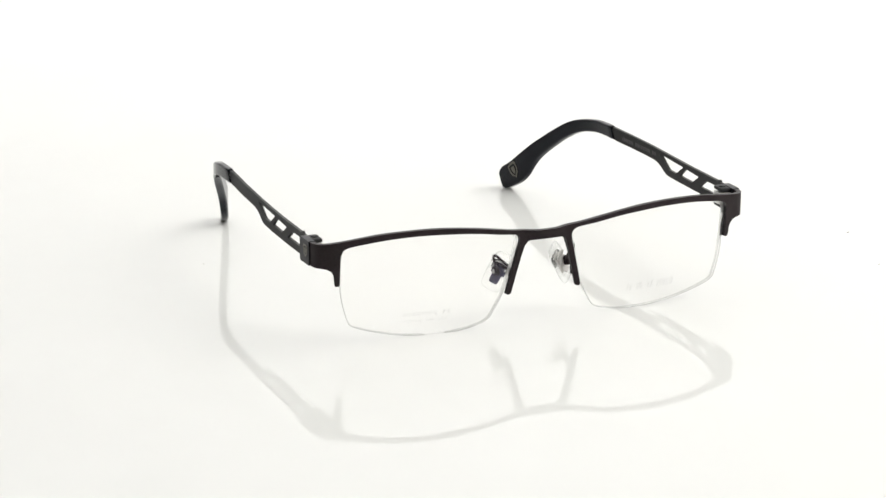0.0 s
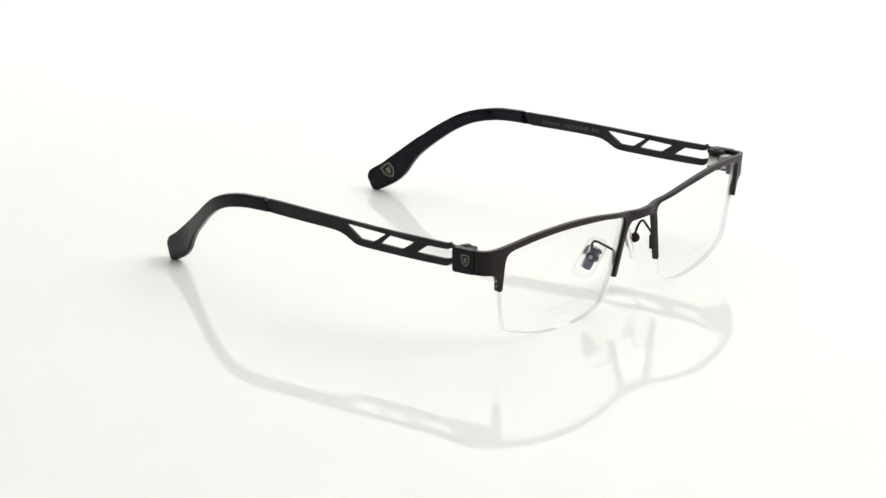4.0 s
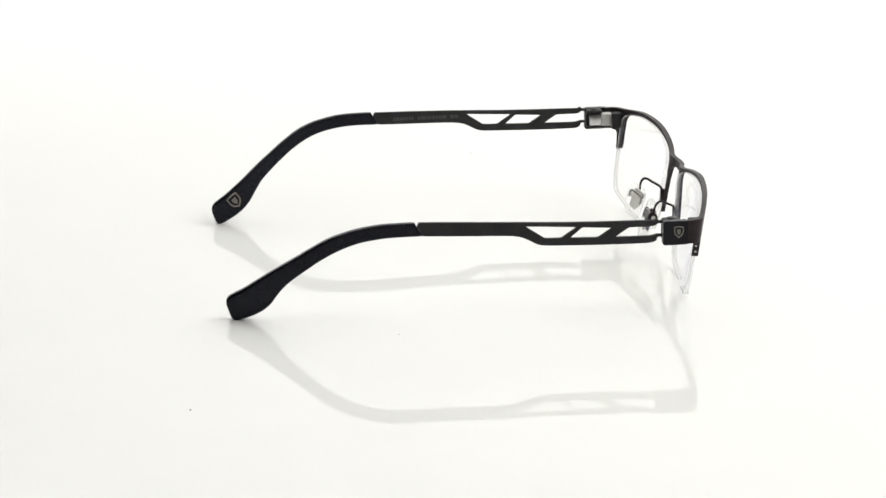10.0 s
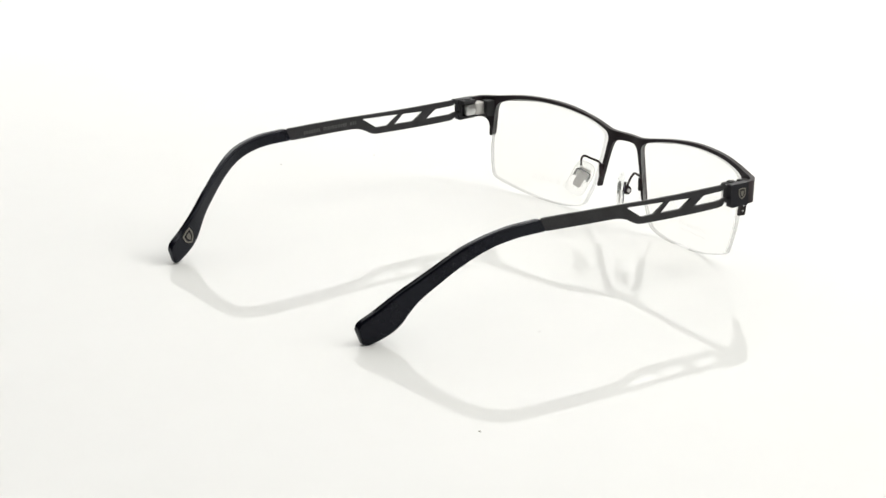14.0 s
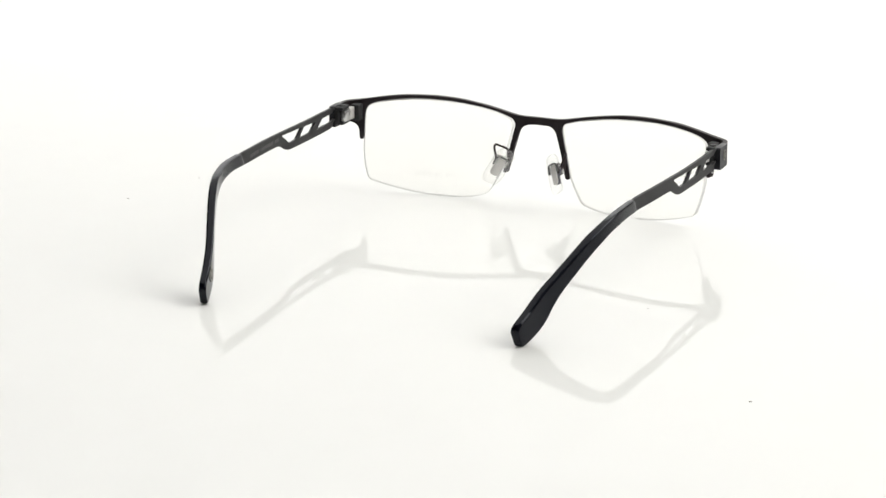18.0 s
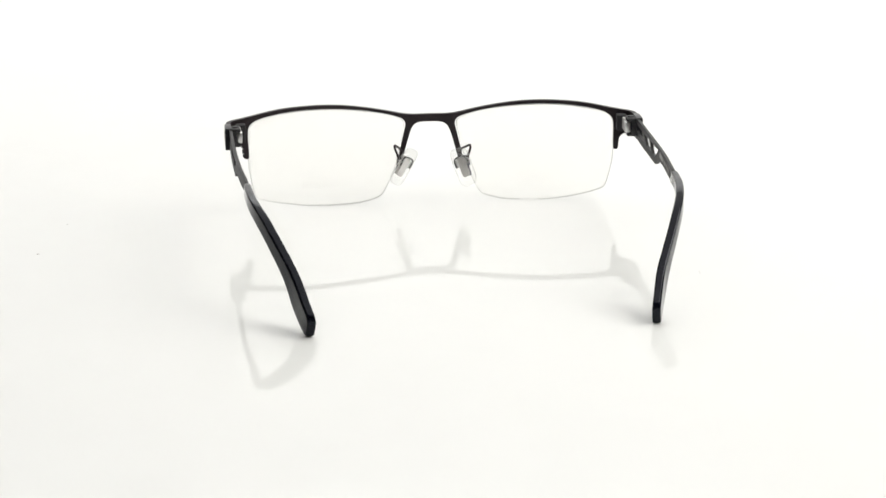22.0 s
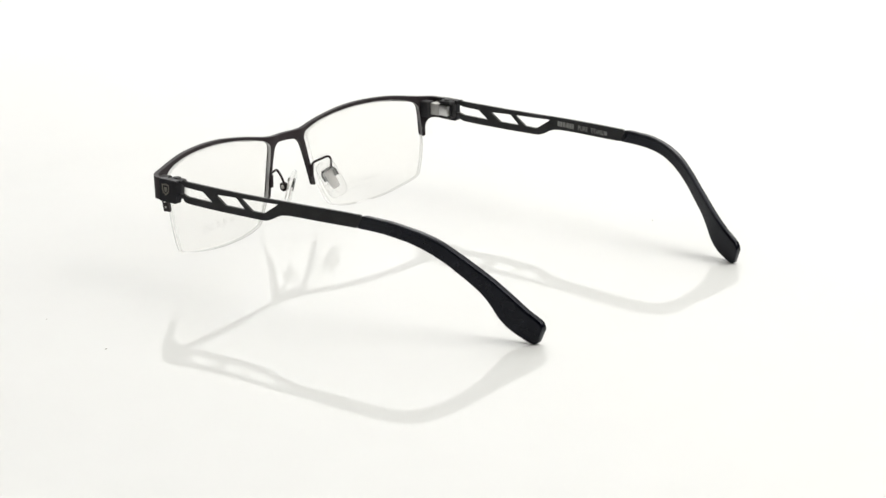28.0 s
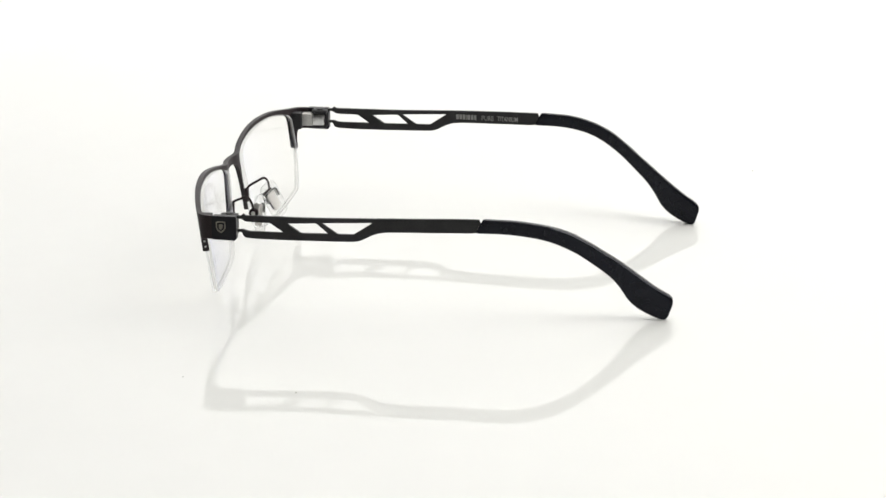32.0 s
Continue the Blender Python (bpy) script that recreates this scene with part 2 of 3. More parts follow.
def turntable():
    base = new("turntable")
    tagged(base, "round glossy white acrylic turntable, slowly turning", "turntable")
    bm = bmesh.new()
    n, rad = 160, 0.56
    spokes = [(math.cos(2 * math.pi * k / n), math.sin(2 * math.pi * k / n)) for k in range(n)]
    reach = [0.008 * k for k in range(1, 52)] + [0.45, 0.50, rad - 0.004]
    rings = [[bm.verts.new((r * c, r * d, surface(r * c, r * d))) for c, d in spokes] for r in reach]
    for r, drop in ((rad - 0.0012, 0.0006), (rad, 0.003)):
        rings.append([bm.verts.new((r * c, r * d, surface(r * c, r * d) - drop)) for c, d in spokes])
    for r, z in ((rad, -0.022), (rad - 0.003, -0.024)):
        rings.append([bm.verts.new((r * c, r * d, z)) for c, d in spokes])
    crown = bm.verts.new((0, 0, surface(0, 0)))
    for k in range(n):
        bm.faces.new((crown, rings[0][k], rings[0][(k + 1) % n]))
    for a, b in zip(rings, rings[1:]):
        for k in range(n):
            bm.faces.new((a[k], a[(k + 1) % n], b[(k + 1) % n], b[k]))
    bm.faces.new(rings[-1])
    finish("disc", bm, ACRYLIC, base, angle=10)
    bm = bmesh.new()
    bmesh.ops.create_cone(bm, cap_ends=True, segments=64, radius1=0.16, radius2=0.16, depth=0.006, matrix=Matrix.Translation((0, 0, -0.027)))
    finish("foot", bm, STUDIO, base, "dark plastic foot under the disc")
    rng = random.Random(4)
    for x, y, s in ((-131.8, 91.0, 0.55), (-77.6, 26.0, 0.28), (126.8, -59.3, 0.32), (136.1, -23.6, 0.45)):
        bm = bmesh.new()
        bmesh.ops.create_icosphere(bm, subdivisions=1, radius=1.0)
        for v in bm.verts:
            v.co = Vector((v.co.x * 1.1, v.co.y * 0.7, v.co.z * 0.35)) * (s * MM * rng.uniform(0.75, 1.2))
        finish("dust_speck", bm, DUST, base, "tiny grey dust speck", loc=(x * MM, y * MM, surface(x * MM, y * MM) + 0.15 * s * MM))
    return base


table = turntable()

# ---- the eyeglasses: x across, front towards -y, feet on z = 0, origin on the turntable's axis ----
SHIFT = (-0.8 * MM, -74.0 * MM, 0.0)
PLAN = smooth_table([(0, -2.5), (3, -2.35), (6, -1.6), (8, -1.3), (10, -1.5), (14, -2.0), (20, -2.2), (30, -1.9), (40, -0.9), (50, 0.6), (58, 2.3), (64, 3.8), (68, 5.0)])
BEND = [Vector(q) for q in spline([(66.5, 4.5), (68, 5.0), (70.3, 6.1), (71.6, 7.8), (72.1, 10.3), (72.2, 13), (72.2, 18.4)], 10)[10:]]
BEND_U = [68.0]
for p, q in zip(BEND, BEND[1:]):
    BEND_U.append(BEND_U[-1] + (q - p).length)


def plan(u):
    """The outer face of the front in plan: place and outward normal at u mm from the middle, u > 0."""
    def at(v):
        if v <= 68:
            return Vector((v, level(PLAN, v)))
        return Vector((float(np.interp(v, BEND_U, [p.x for p in BEND])), float(np.interp(v, BEND_U, [p.y for p in BEND]))))
    d = (at(u + 0.25) - at(max(u - 0.25, 0.0))).normalized()
    return at(u), Vector((d.y, -d.x))


def on_front(u, z, depth):
    """A point of the front, depth mm behind its outer face; u < 0 on the other side."""
    s = -1 if u < 0 else 1
    p, n = plan(abs(u))
    p = p - n * depth
    lean = 0.135 * (31 - z) * max(0.0, min(1.0, (74 - abs(u)) / 6))
    x = s * p.x
    return Vector((x, p.y + lean, z + 0.0045 * x)) * MM



RIM_LOW = [(8.9, 29.1), (9.7, 30.0), (11.2, 30.6), (17, 31.9), (25, 33.1), (35, 33.85), (43, 33.95), (50, 33.6), (57, 32.7), (61.5, 31.6), (63.6, 30.6), (64.5, 29.2)]
FRONT_UNDER = [(0, 28.65), (2.5, 28.65), (4.4, 28.45), (5.7, 27.9), (6.6, 26.9), (7.3, 25.2), (9.0, 18.5), (10.6, 11.8), (10.9, 11.1), (11.4, 10.8), (12.1, 10.9),
               (12.4, 11.3), (12.2, 12.4), (10.7, 18.8), (9.3, 24.6), (8.8, 26.6), (8.6, 28.0)] + RIM_LOW + [
               (64.75, 27.6), (64.75, 24), (64.7, 19.8), (64.8, 19.1), (65.2, 18.8), (65.8, 18.8), (66.2, 19.1), (66.35, 20), (66.5, 21.8), (66.9, 23.0),
               (67.7, 23.9), (69, 24.5), (71, 24.8), (73.5, 24.9), (75.6, 24.9)]
FRONT_OVER = [(75.6, 32.2), (73.5, 32.25), (71, 32.35), (68, 32.55), (64, 33.1), (58, 34.1), (53, 34.75), (48, 35.1), (39, 35.3), (30, 34.8), (20, 33.45), (11, 31.85), (7.5, 31.4), (4, 31.1), (0, 31.05)]
OVER = [(q.x, q.y) for q in spline(FRONT_OVER[::-1], 4)]
UNDER = [(0, 28.65), (4, 28.5)] + [(q.x, q.y) for q in spline(RIM_LOW, 4)]
TEMPLE_X = smooth_table([(8, 71.2), (20, 71.2), (40, 71.15), (60, 70.9), (76, 70.3), (90, 69.4), (100, 69.1), (108, 68.4), (116, 66.6), (124, 63.6), (132, 60.0), (140, 56.5), (151, 53.2), (160, 50.2)])
# the two sides sit at slightly different heights
UNEVEN = [(0, 0.32), (60, 0.25), (92, 0.25), (104, 0.35), (110, 0.45), (116, 0.72), (122, 0.92), (128, 1.0), (134, 0.9), (140, 0.5), (147, 0.12), (151, 0.0)]
BAR = [(18.2, 32.35), (19.6, 32.3), (19.9, 32.9), (20.5, 33.0), (20.9, 32.45), (24, 32.5), (39, 32.55), (48, 32.7), (57, 32.95), (65, 33.2), (74, 33.4), (83, 33.6), (93.0, 33.7),
       (93.4, 32.8), (93.6, 31.6), (92.6, 29.8), (91.0, 29.4), (81, 29.25), (70, 29.1), (65, 28.95), (62.4, 28.6), (60.2, 27.8), (57.2, 26.2), (55.8, 25.75), (54, 25.6), (48, 25.45),
       (39, 25.3), (30, 25.25), (22.6, 25.35), (20.9, 25.6), (20.1, 26.2), (19.9, 27.2), (18.2, 27.3), (18.2, 28.0), (20.2, 28.1), (21.2, 27.7), (22.4, 27.55), (33.0, 27.55),
       (28.7, 30.5), (22.0, 30.6), (20.6, 30.75), (20.0, 31.4), (18.2, 31.5)]
HOLES = [[(60.7, 31.85), (54.6, 27.85), (49.6, 27.8), (44.6, 31.15)], [(46.9, 27.75), (38.3, 27.6), (33.8, 30.55), (43.1, 31.0)]]
# upper and lower edge of the temple tip, from the metal bar to the end
TIP_PAIRS = [((94.3, 33.85), (91.9, 29.45)), ((99.4, 33.7), (98.5, 29.45)), ((104.5, 33.45), (103.3, 29.2)), ((109.7, 32.6), (107.5, 28.6)), ((115, 31.2), (111.6, 27.7)),
             ((120.3, 28.95), (116.8, 25.65)), ((125.7, 25.45), (122.2, 22.4)), ((130.2, 22.15), (126.6, 18.95)), ((134.7, 18.85), (130.8, 15.35)), ((139.3, 15.25), (133.5, 12.6)),
             ((143, 12.4), (135.7, 9.5)), ((146, 10.2), (137.6, 6.5)), ((148.6, 8.6), (140.4, 3.75)), ((150.3, 7.4), (144.3, 1.5)), ((151.0, 6.0), (148, 0.15)), ((150.95, 4.6), (149.6, 0.75))]


def lip(u, z):
    """The front face of the brow bar reaches a little lower than its back."""
    v = abs(u)
    over, under = level(OVER, v), level(UNDER, v)
    w = max(0.0, min(1.0, (over - z) / (over - under))) * max(0.0, min(1.0, (64 - v) / 6, max((v - 10) / 6, (6 - v) / 2)))
    return z - 0.55 * w


def rounded(loop, r=0.3, n=3):
    """A closed loop with its corners cut round by r."""
    out, k = [], len(loop)
    for i in range(k):
        a, b, c = Vector(loop[i - 1]), Vector(loop[i]), Vector(loop[(i + 1) % k])
        d1, d2 = min(r, (a - b).length * 0.45), min(r, (c - b).length * 0.45)
        p, q = b + (a - b).normalized() * d1, b + (c - b).normalized() * d2
        for j in range(n + 1):
            t = j / n
            out.append(((1 - t) ** 2) * p + 2 * t * (1 - t) * b + t * t * q)
    return out


def fine(loop, step=2.0):
    """A closed loop with long spans cut up."""
    out = []
    for a, b in zip(loop, [*loop[1:], loop[0]]):
        a, b = Vector(a), Vector(b)
        n = max(1, int((b - a).length / step))
        out += [a + (b - a) * j / n for j in range(n)]
    return out


def on_temple(side, y, z, depth):
    """A point of a temple, depth mm inside its outer face; side 1 or -1."""
    x = side * (level(TEMPLE_X, y) - depth)
    return Vector((x, y, z + side * level(UNEVEN, y))) * MM


def shield(parent, place, turn, size, material, label):
    """A small shield emblem: a ring with a bar shape inside."""
    ring = [(-1, 1.05), (0, 1.2), (1, 1.05), (1.0, -0.15), (0.75, -0.75), (0, -1.35), (-0.75, -0.75), (-1.0, -0.15)]
    hole = [(q[0] * 0.74, q[1] * 0.74) for q in ring]
    mark = [(-0.40, 0.5), (0.40, 0.5), (0.40, -0.1), (0.28, -0.42), (0, -0.68), (-0.28, -0.42), (-0.40, -0.1)]
    m = Matrix.Translation(place) @ turn
    bms = [plate([ring, hole], lambda u, v: m @ Vector((u * size, v * size, 0.06 * MM)), lambda u, v: m @ Vector((u * size, v * size, -0.05 * MM))),
           plate([mark], lambda u, v: m @ Vector((u * size, v * size, 0.06 * MM)), lambda u, v: m @ Vector((u * size, v * size, -0.05 * MM)))]
    bm = bmesh.new()
    for b in bms:
        tmp = bpy.data.meshes.new("emblem_piece")
        b.to_mesh(tmp)
        b.free()
        bm.from_mesh(tmp)
        bpy.data.meshes.remove(tmp)
    return finish("emblem", bm, material, parent, label)


def lens_outline(side):
    edge = [(12.7, 12.2), (11.1, 18.8), (9.6, 25.0), (9.1, 28.0), (9.5, 29.4), (11.3, 30.5), (17, 32.0), (25, 33.2), (35, 34.0), (43, 34.1), (50, 33.8), (57, 32.9), (61.5, 31.8),
            (63.5, 30.5), (64.4, 29.0), (64.6, 25), (64.6, 19), (64.5, 14.5), (63.7, 9.5), (62.7, 5.9), (61.8, 4.8), (60.2, 4.1), (55, 2.75), (47, 1.25), (39, 0.52), (31, 0.5), (25, 1.0), (20.5, 2.05),
            (18.3, 2.9), (16.9, 4.2), (15.4, 6.8), (13.8, 9.8)]
    if side < 0:
        # this lens is cut a little narrower towards its outer foot
        edge = [(u - 1.1 * max(0.0, min(1.0, (u - 42) / 18)) * max(0.0, min(1.0, (19 - z) / 14)), z + 0.25 * max(0.0, min(1.0, (u - 50) / 10)) * (z < 15)) for u, z in edge]
    return spline(edge, 4, closed=True)


def back(z):
    """How far the lens's foot swings back behind the frame's own lean, in mm."""
    return 0.01 * max(0.0, 19 - z)


def lens_bm(side):
    """A bent pane with a ground edge and a narrow safety bevel on both rims."""
    out = lens_outline(side)
    cen = Vector((37.0, 17.5))
    bm = bmesh.new()

    def ring(scale, depth):
        return [bm.verts.new(on_front(side * p.x, p.y, depth + back(p.y))) for p in (cen + (q - cen) * scale for q in out)]

    def band(a, b, index=0):
        for i in range(len(out)):
            j = (i + 1) % len(out)
            bm.faces.new((a[i], a[j], b[j], b[i])).material_index = index

    rims = []
    for depth, inward in ((0.75, 0.16), (2.65, -0.16)):
        rings = [ring(k, depth) for k in (0.12, 0.3, 0.5, 0.7, 0.85, 0.95, 0.9945)]
        hub = bm.verts.new(on_front(side * cen.x, cen.y, depth + back(cen.y)))
        for i in range(len(out)):
            bm.faces.new((hub, rings[0][i], rings[0][(i + 1) % len(out)]))
        for k in range(len(rings) - 1):
            band(rings[k], rings[k + 1])
        rims.append(ring(1.0, depth + inward))
        band(rings[-1], rims[-1], 2)
    band(rims[0], rims[1], 1)
    return bm


def eyeglasses():
    g = new("eyeglasses")
    tagged(g, "half-rim metal eyeglasses with cut-out temples standing open on the turntable", "eyeglasses")
    # brow bar, bridge, nose arms and end pieces in one bent plate
    half = spline(FRONT_UNDER, 3) + spline(FRONT_OVER, 3)
    loop = [Vector((q.x, q.y)) for q in half] + [Vector((-q.x, q.y)) for q in half[::-1][1:-1]]
    clean = []
    for q in loop:
        if not clean or (q - clean[-1]).length > 0.05:
            clean.append(q)
    front = finish("brow_frame", plate([clean], lambda u, z: on_front(u, lip(u, z) if z > 29.8 or abs(u) < 6 and z > 26 else z, 0.0), lambda u, z: on_front(u, z, 1.5 + 0.55 * max(0.0, min(1.0, (25 - z) / 2, (abs(u) - 60) / 2)) - 0.65 * max(0.0, min(0.3, (26 - z) / 12, (14 - abs(u)) / 1))), 1.05, True), BROWN, g, "dark brown-black metal brow bar with bridge")
    front.data.materials.append(PLUM)
    soften(front, 0.22 * MM)
    front.location = SHIFT
    for s in (-1, 1):
        side_parts(g, s)
    return g


def side_parts(g, s):
    def put(name, bm, material, parent=g, label="", angle=38):
        ob = finish(name, bm, material, parent, label, angle)
        if parent is g:
            ob.location = SHIFT
        return ob

    def at(x, y, z):
        return Vector((s * x, y, z + s * level(UNEVEN, y))) * MM

    def sbox(x0, x1, y0, y1, z0, z1, bevel):
        dz = s * level(UNEVEN, (y0 + y1) / 2)
        return box(min(s * x0, s * x1) * MM, max(s * x0, s * x1) * MM, y0 * MM, y1 * MM, (z0 + dz) * MM, (z1 + dz) * MM, bevel * MM)

    # lens with its thread and faint print
    lens = put("lens", lens_bm(s), LENS, label="clear coated demo lens with a faint yellow tint", angle=50)
    lens.data.materials.append(EDGE)
    lens.data.materials.append(BEVEL)
    low = lens_outline(s)
    i0 = min(range(len(low)), key=lambda i: (low[i] - Vector((64.6, 19))).length)
    i1 = min(range(len(low)), key=lambda i: (low[i] - Vector((12.6, 12.0))).length)
    path = []
    i = i0
    while i != i1:
        path.append(on_front(s * low[i].x, low[i].y, 1.7 + back(low[i].y)))
        i = (i + 1) % len(low)
    put("nylon_thread", tube(path, 0.105 * MM, 6), NYLON, lens, "clear nylon thread under the lens")
    rng = random.Random(7 + s)
    for x, x1, z0, z1, widths, gap in (((29.0, 45.5, 6.4, 8.6, (0.5, 0.8, 1.1), 0.4),) if s > 0 else ((30.5, 45.0, 7.2, 8.5, (0.6, 0.9, 1.1), 0.5), (31.5, 44.0, 5.2, 6.0, (0.4, 0.6, 0.8), 0.4))):
        while x < x1:
            w = rng.choice(widths)
            if rng.random() > 0.1:
                bm = plate([rounded([(x, z0), (x + w, z0), (x + w, z1), (x, z1)], 0.25)], lambda u, z: on_front(s * u, z, 0.66 + back(z)), lambda u, z: on_front(s * u, z, 0.72 + back(z)))
                bar = put("print_bar", bm, PRINT, lens)
                bar.visible_shadow = False
            x += w + gap

    # end piece with emblem and hinge
    end = put("end_piece", plate([rounded([(75.7, 24.85), (82.9, 24.75), (83.6, 25.6), (83.6, 31.6), (83.0, 32.35), (75.7, 32.35)], 0.35)],
                                 lambda u, z: on_front(s * u, z, -0.40), lambda u, z: on_front(s * u, z, 1.75)), BLOCK, label="blue-black enamelled end piece")
    soften(end, 0.25 * MM)
    p = on_front(s * 78.5, 29.0, -0.42)
    turn = Matrix(((0, 0, s), (s, 0, 0), (0, 1, 0))).to_4x4()
    shield(end, p, turn, 1.52 * MM, GOLD, "pale gold shield emblem")
    hinge = put("hinge", sbox(66.9, 70.4, 9.2, 13.2, 26.6, 30.9, 0.35), PALE, label="bright steel spring hinge box")
    put("hinge_barrel", sbox(66.7, 68.6, 13.2, 17.3, 26.9, 30.7, 0.4), STEEL, hinge)
    put("hinge_leaf", sbox(68.7, 70.5, 12.9, 18.4, 26.4, 31.2, 0.3), GUN, hinge, "dark hinge leaf")
    put("hinge_knuckle", sbox(67.2, 70.6, 12.6, 18.2, 30.9, 32.3, 0.6), GUN, hinge, "dark upper hinge knuckle")
    put("hinge_knuckle", sbox(67.2, 70.6, 12.6, 18.2, 25.8, 26.9, 0.5), GUN, hinge, "dark lower hinge knuckle")
    bm = bmesh.new()
    bmesh.ops.create_cone(bm, cap_ends=True, segments=20, radius1=1.25 * MM, radius2=1.05 * MM, depth=0.5 * MM, matrix=Matrix.Translation(at(68.9, 15.4, 32.4)))
    put("hinge_screw", bm, GUN, hinge, "dark round screw head")
    put("rear_plate", sbox(65.2, 68.6, 5.8, 9.4, 25.6, 31.4, 0.35), GUN, hinge, "dark plate behind the rim corner")
    # small holes for the thread at the hook
    for z in (20.5, 22.3):
        bm = bmesh.new()
        bmesh.ops.create_icosphere(bm, subdivisions=2, radius=0.34 * MM, matrix=Matrix.Translation(on_front(s * (66.3 if z < 21 else 66.62), z, 1.0)))
        put("thread_hole", bm, PAPER, hinge, "pale thread end in its hole")

    # temple bar with its cut-outs
    outer = fine(rounded([Vector(q) for q in BAR], 0.35, 2), 2.5)
    holes = [fine(rounded([Vector(q) for q in h], 0.35, 2), 2.5) for h in HOLES]
    temple = put("temple", plate([outer, *holes], lambda y, z: on_temple(s, y, z, 0.0), lambda y, z: on_temple(s, y, z, 0.95), 2.6), GUN, label="flat dark metal temple with slanted cut-outs")
    soften(temple, 0.16 * MM)
    # black tip
    ups, lows = spline([a for a, b in TIP_PAIRS], 4), spline([b for a, b in TIP_PAIRS], 4)
    rings = []
    # quarter of the section: flat side, chamfered shoulder, flat top
    quarter = [(1.0, 0.0), (1.0, 0.5), (1.0, 0.83), (0.99, 0.862), (0.96, 0.882), (0.70, 0.975), (0.64, 0.992), (0.52, 1.0), (0.2, 1.0)]
    upper = quarter + [(-w, v) for w, v in quarter[::-1]]
    section = upper + [(-w, -v) for w, v in upper[1:-1]]
    for k, (a, b) in enumerate(zip(ups, lows)):
        f = k / (len(ups) - 1)
        half = 0.5 * (2.1 + 0.7 * min(1, f * 3) - 0.5 * max(0, f - 0.6)) * (0.86 if k == 0 else 1.0) * (0.55 if k == len(ups) - 1 else 0.85 if k == len(ups) - 2 else 1.0)
        c = (a + b) / 2
        h = (a - b) / 2 * (0.93 if k == 0 else 1.0)
        ring = []
        for w, v in section:
            q = c + h * v
            ring.append(on_temple(s, q.x, max(q.y, 0.02), 0.45 + w * half))
        rings.append(ring)
    put("temple_tip", loft(rings), TIP, temple, "black glossy acetate temple tip", 50)
    # slit where the bar enters the tip
    put("tip_collar", tube([on_temple(s, 93.5, 32.0, 0.45), on_temple(s, 92.7, 30.5, 0.45)], 0.55 * MM, 8), PALE, temple, "pale metal core between bar and tip")
    # emblem on the inside of the tip
    p = on_temple(s, 143.0, 7.8, 1.94)
    d = (on_temple(s, 145, 7.9, 1.9) - on_temple(s, 140, 7.9, 1.9)).normalized()
    up = Vector((0, 0, 1))
    nrm = d.cross(up).normalized()
    if nrm.x * s > 0:
        nrm = -nrm
    ex = up.cross(nrm).normalized()
    turn = Matrix((ex, up, nrm)).transposed().to_4x4() @ Matrix.Rotation(radians(38 * s), 4, "Z")
    if s > 0:
        shield(temple, p, turn, 2.2 * MM, GOLD, "pale gold shield emblem inside the tip")
    # printing inside the temple
    if s < 0:
        y = 64.0
        for w in (1.0, 0.9, 0.9, 0.3, 1.1, 0.9, 0.8):
            lp = [(y, 30.25), (y + w, 30.25), (y + w, 32.0), (y, 32.0)]
            put("model_bar", plate([lp], lambda u, z: on_temple(s, u, z, 0.99), lambda u, z: on_temple(s, u, z, 0.9)), SILVERP, temple)
            y += w + 0.22
        for word, y0, y1 in (("PURE", 73.0, 77.3), ("TITANIUM", 78.6, 86.0)):
            fd = bpy.data.curves.new("lettering", "FONT")
            fd.body, fd.size, fd.extrude, fd.offset = word, 2.35 * MM, 0.03 * MM, 0.03 * MM
            fd.materials.append(SILVERP)
            ob = new("lettering", fd)
            ob.parent = temple
            ob["label"] = "silver lettering"
            bpy.context.view_layer.update()
            k = (y1 - y0) * MM / max(ob.dimensions.x, 1e-6)
            a, b = on_temple(s, y0, 30.3, 1.0), on_temple(s, y1, 30.3, 1.0)
            ex = (b - a).normalized()
            ez = ex.cross(Vector((0, 0, 1))).normalized()
            ob.matrix_basis = Matrix.Translation(a) @ Matrix((ex, Vector((0, 0, 1)), ez)).transposed().to_4x4() @ Matrix.Diagonal((k, 1, 1, 1))
    else:
        y, rng = 63.5, random.Random(3)
        while y < 86:
            w = rng.choice((0.6, 0.8, 1.0))
            if rng.random() > 0.15:
                lp = [(y, 30.5), (y + w, 30.5), (y + w, 31.7), (y, 31.7)]
                put("size_bar", plate([lp], lambda u, z: on_temple(s, u, z, 0.99), lambda u, z: on_temple(s, u, z, 0.9)), DIMP, temple)
            y += w + 0.25

    # nose pad on its wire arm
    root = [at(10.4, 2.0, 16.0), at(10.6, 2.3, 18.3), at(10.9, 2.8, 19.4), at(11.5, 4.0, 20.2), at(12.2, 5.4, 20.9), at(12.9, 6.8, 21.7), at(13.3, 7.9, 21.8), at(13.2, 8.8, 20.9), at(12.7, 9.3, 19.5), at(12.1, 9.6, 17.6)]
    arm = put("pad_arm", tube(spline(root, 6), 0.41 * MM, 10), BROWN, label="thin dark wire nose pad arm")
    put("arm_foot", sbox(9.7, 11.0, 1.2, 2.9, 14.2, 18.8, 0.3), BROWN, arm)
    # pad: leans outward at its foot, faces inward and back
    nrm = Vector((-s * 0.58, 0.81, -0.22 if s > 0 else 0.10)).normalized()
    down = Vector((0.50, 0.12, -0.86) if s > 0 else (-0.36, 0.28, -0.90))
    down = (down - nrm * down.dot(nrm)).normalized()
    wide = down.cross(nrm).normalized()
    cen = at(10.5, 11.4, 15.2)
    fr = Matrix((wide, -down, nrm)).transposed().to_4x4()
    fr.translation = cen

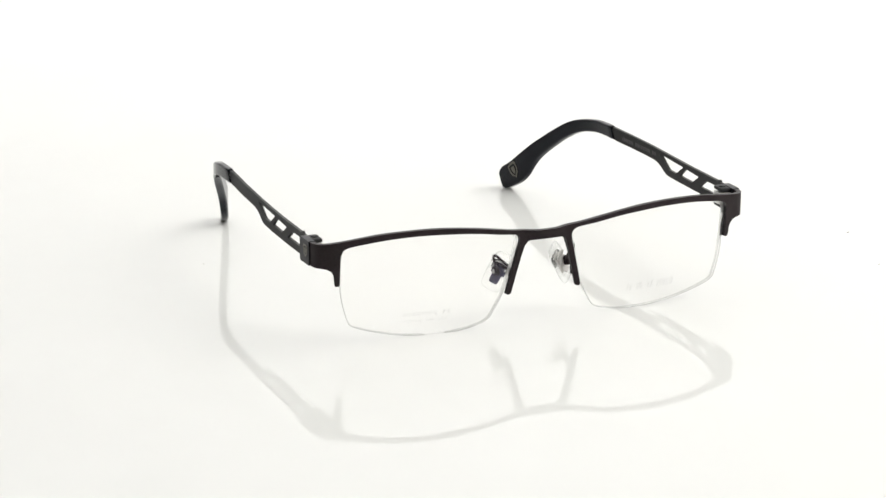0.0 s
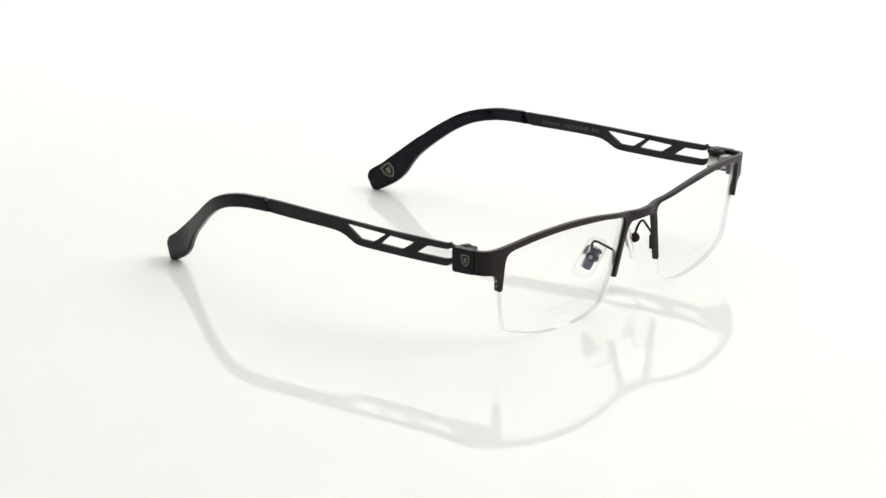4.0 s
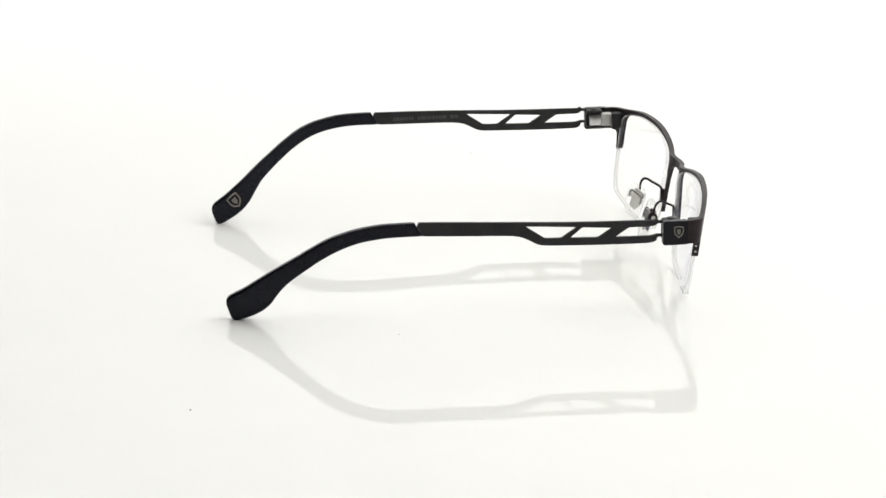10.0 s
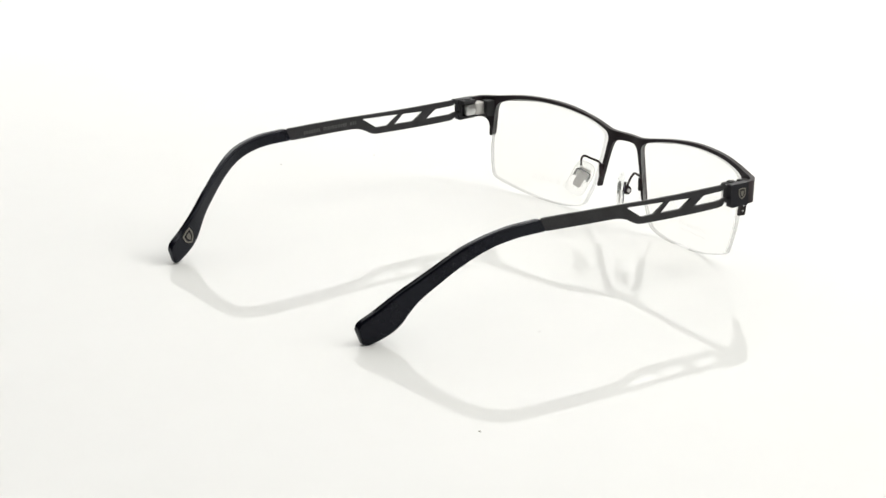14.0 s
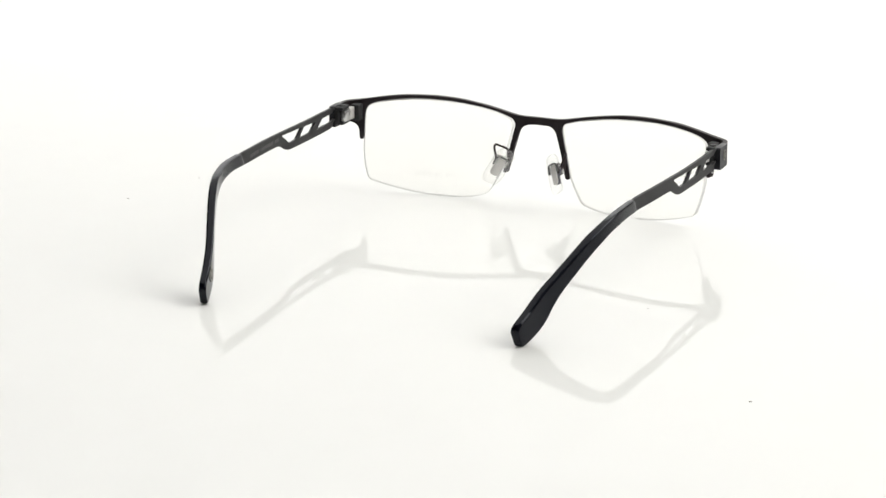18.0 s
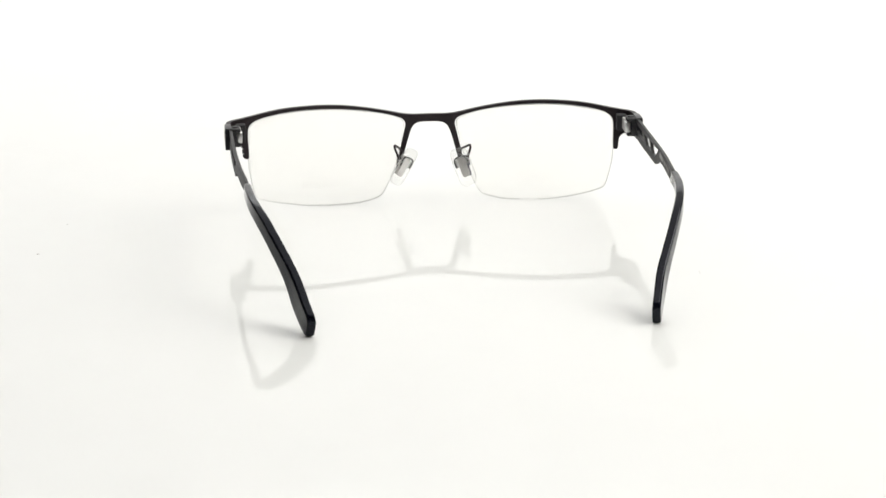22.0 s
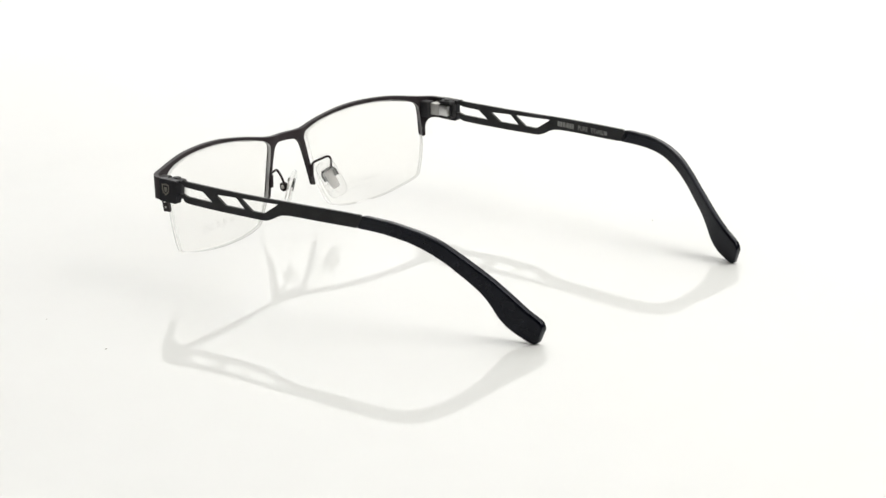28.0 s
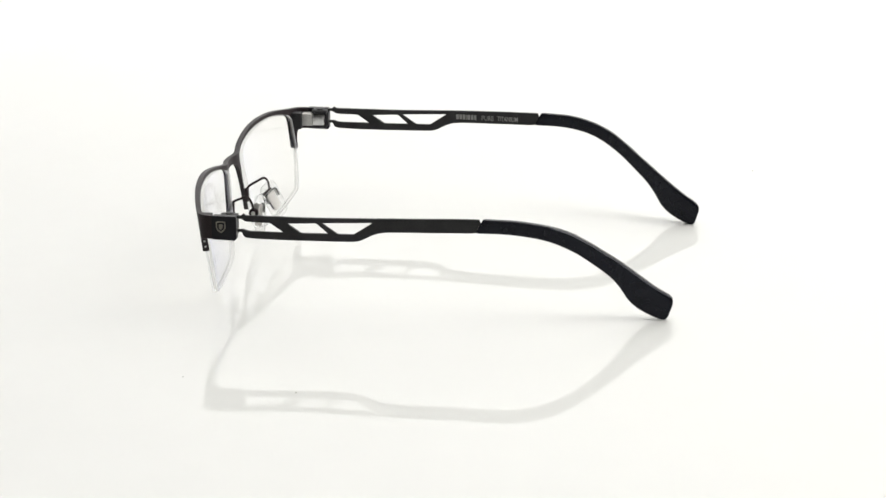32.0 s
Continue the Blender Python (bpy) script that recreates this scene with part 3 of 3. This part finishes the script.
    def slab(w, h, d0, d1, e, n=28):
        """A rounded pad cut from a superellipse, soft at its rim."""
        rings = []
        for depth, k in ((d0, 0.82), (d0 + (d1 - d0) * 0.2, 0.96), (d0 + (d1 - d0) * 0.5, 1.0), (d0 + (d1 - d0) * 0.8, 0.96), (d1, 0.82)):
            r = []
            for j in range(n):
                t = 2 * math.pi * j / n
                ct, st = math.cos(t), math.sin(t)
                r.append(fr @ (Vector((w * k * math.copysign(abs(ct) ** e, ct), h * k * math.copysign(abs(st) ** e, st), depth)) * MM))
            rings.append(r)
        return loft(rings)

    pad = put("nose_pad", slab(3.6, 6.9, -1.0, 0.9, 0.5), SILICONE, label="clear silicone nose pad", angle=60)
    pad.visible_shadow = False
    rim = []
    for j in range(37):
        t = 2 * math.pi * j / 36
        ct, st = math.cos(t), math.sin(t)
        rim.append(fr @ (Vector((3.55 * math.copysign(abs(ct) ** 0.5, ct), 6.85 * math.copysign(abs(st) ** 0.5, st), 0.1)) * MM))
    put("pad_rim", tube(rim, 0.2 * MM, 6), PAD_RIM, pad, "raised rim of the pad").visible_shadow = False
    core = CORE if s < 0 else PADBACK
    put("pad_core", slab(1.5, 3.7, -1.32, -1.04, 0.35), core, pad, "dark metal plate behind the pad, coloured with the lens coating's violet haze" if s < 0 else "pale metal plate behind the pad")
    put("pad_back_plate", slab(1.6, 3.75, -0.1, 0.25, 0.35), PADBACK, pad, "bright plate set in the pad")
    for name, w, v0, v1, d0, d1, material in (("core_ear", 2.25, -0.3, 1.5, -1.34, -1.06, core), ("core_clip", 2.0, 2.7, 3.6, -1.7, -1.05, BROWN if s < 0 else PALE)):
        lp = rounded([(-w, v0), (w, v0), (w, v1), (-w, v1)], 0.3)
        put(name, plate([lp], lambda u, v: fr @ (Vector((u, v, d0)) * MM), lambda u, v: fr @ (Vector((u, v, d1)) * MM)), material, pad)
    staple = [(-2.55, 0.2), (-2.6, 1.6), (-2.5, 2.7), (-1.9, 3.4), (0.0, 3.6), (1.9, 3.4), (2.5, 2.7), (2.6, 1.6), (2.55, 0.2)]
    put("pad_bracket", tube(spline([fr @ (Vector((u, v, 0.45)) * MM) for u, v in staple], 4), 0.3 * MM, 8), DARKSTEEL, pad, "dark bent bracket across the pad's head")
    for u in (-2.15, 2.15):
        lp = rounded([(u - 0.4, 0.3), (u + 0.4, 0.3), (u + 0.4, 2.9), (u - 0.4, 2.9)], 0.2)
        put("bracket_ear", plate([lp], lambda u, v: fr @ (Vector((u, v, 0.1)) * MM), lambda u, v: fr @ (Vector((u, v, 0.4)) * MM)), STEEL, pad, "polished steel ear of the bracket")
    c = at(12.0, 9.7, 16.2)
    side_on = Matrix.Translation(c) @ Matrix.Rotation(radians(90 * s), 4, "Y")
    bm = bmesh.new()
    bmesh.ops.create_cone(bm, cap_ends=True, segments=24, radius1=1.55 * MM, radius2=1.55 * MM, depth=1.5 * MM, matrix=side_on)
    bmesh.ops.bevel(bm, geom=[e for e in bm.edges if e.calc_face_angle(0) > 1], offset=0.25 * MM, segments=2, affect="EDGES")
    put("pad_mount", bm, BROWN, arm, "small dark round mount that holds the pad")
    bm = bmesh.new()
    bmesh.ops.create_cone(bm, cap_ends=True, segments=16, radius1=0.75 * MM, radius2=0.65 * MM, depth=0.4 * MM, matrix=Matrix.Translation((s * 0.85 * MM, 0, 0)) @ side_on)
    put("pad_screw", bm, PALE, arm, "tiny pale steel screw")


glasses = eyeglasses()


def motions():
    walk(table, [(t, pose(0, 0, 0, 0, 0, d)) for t, d in TURN])
    walk(glasses, [(t, pose(0, 0, 0, 0, 0, d)) for t, d in TURN])


motions()
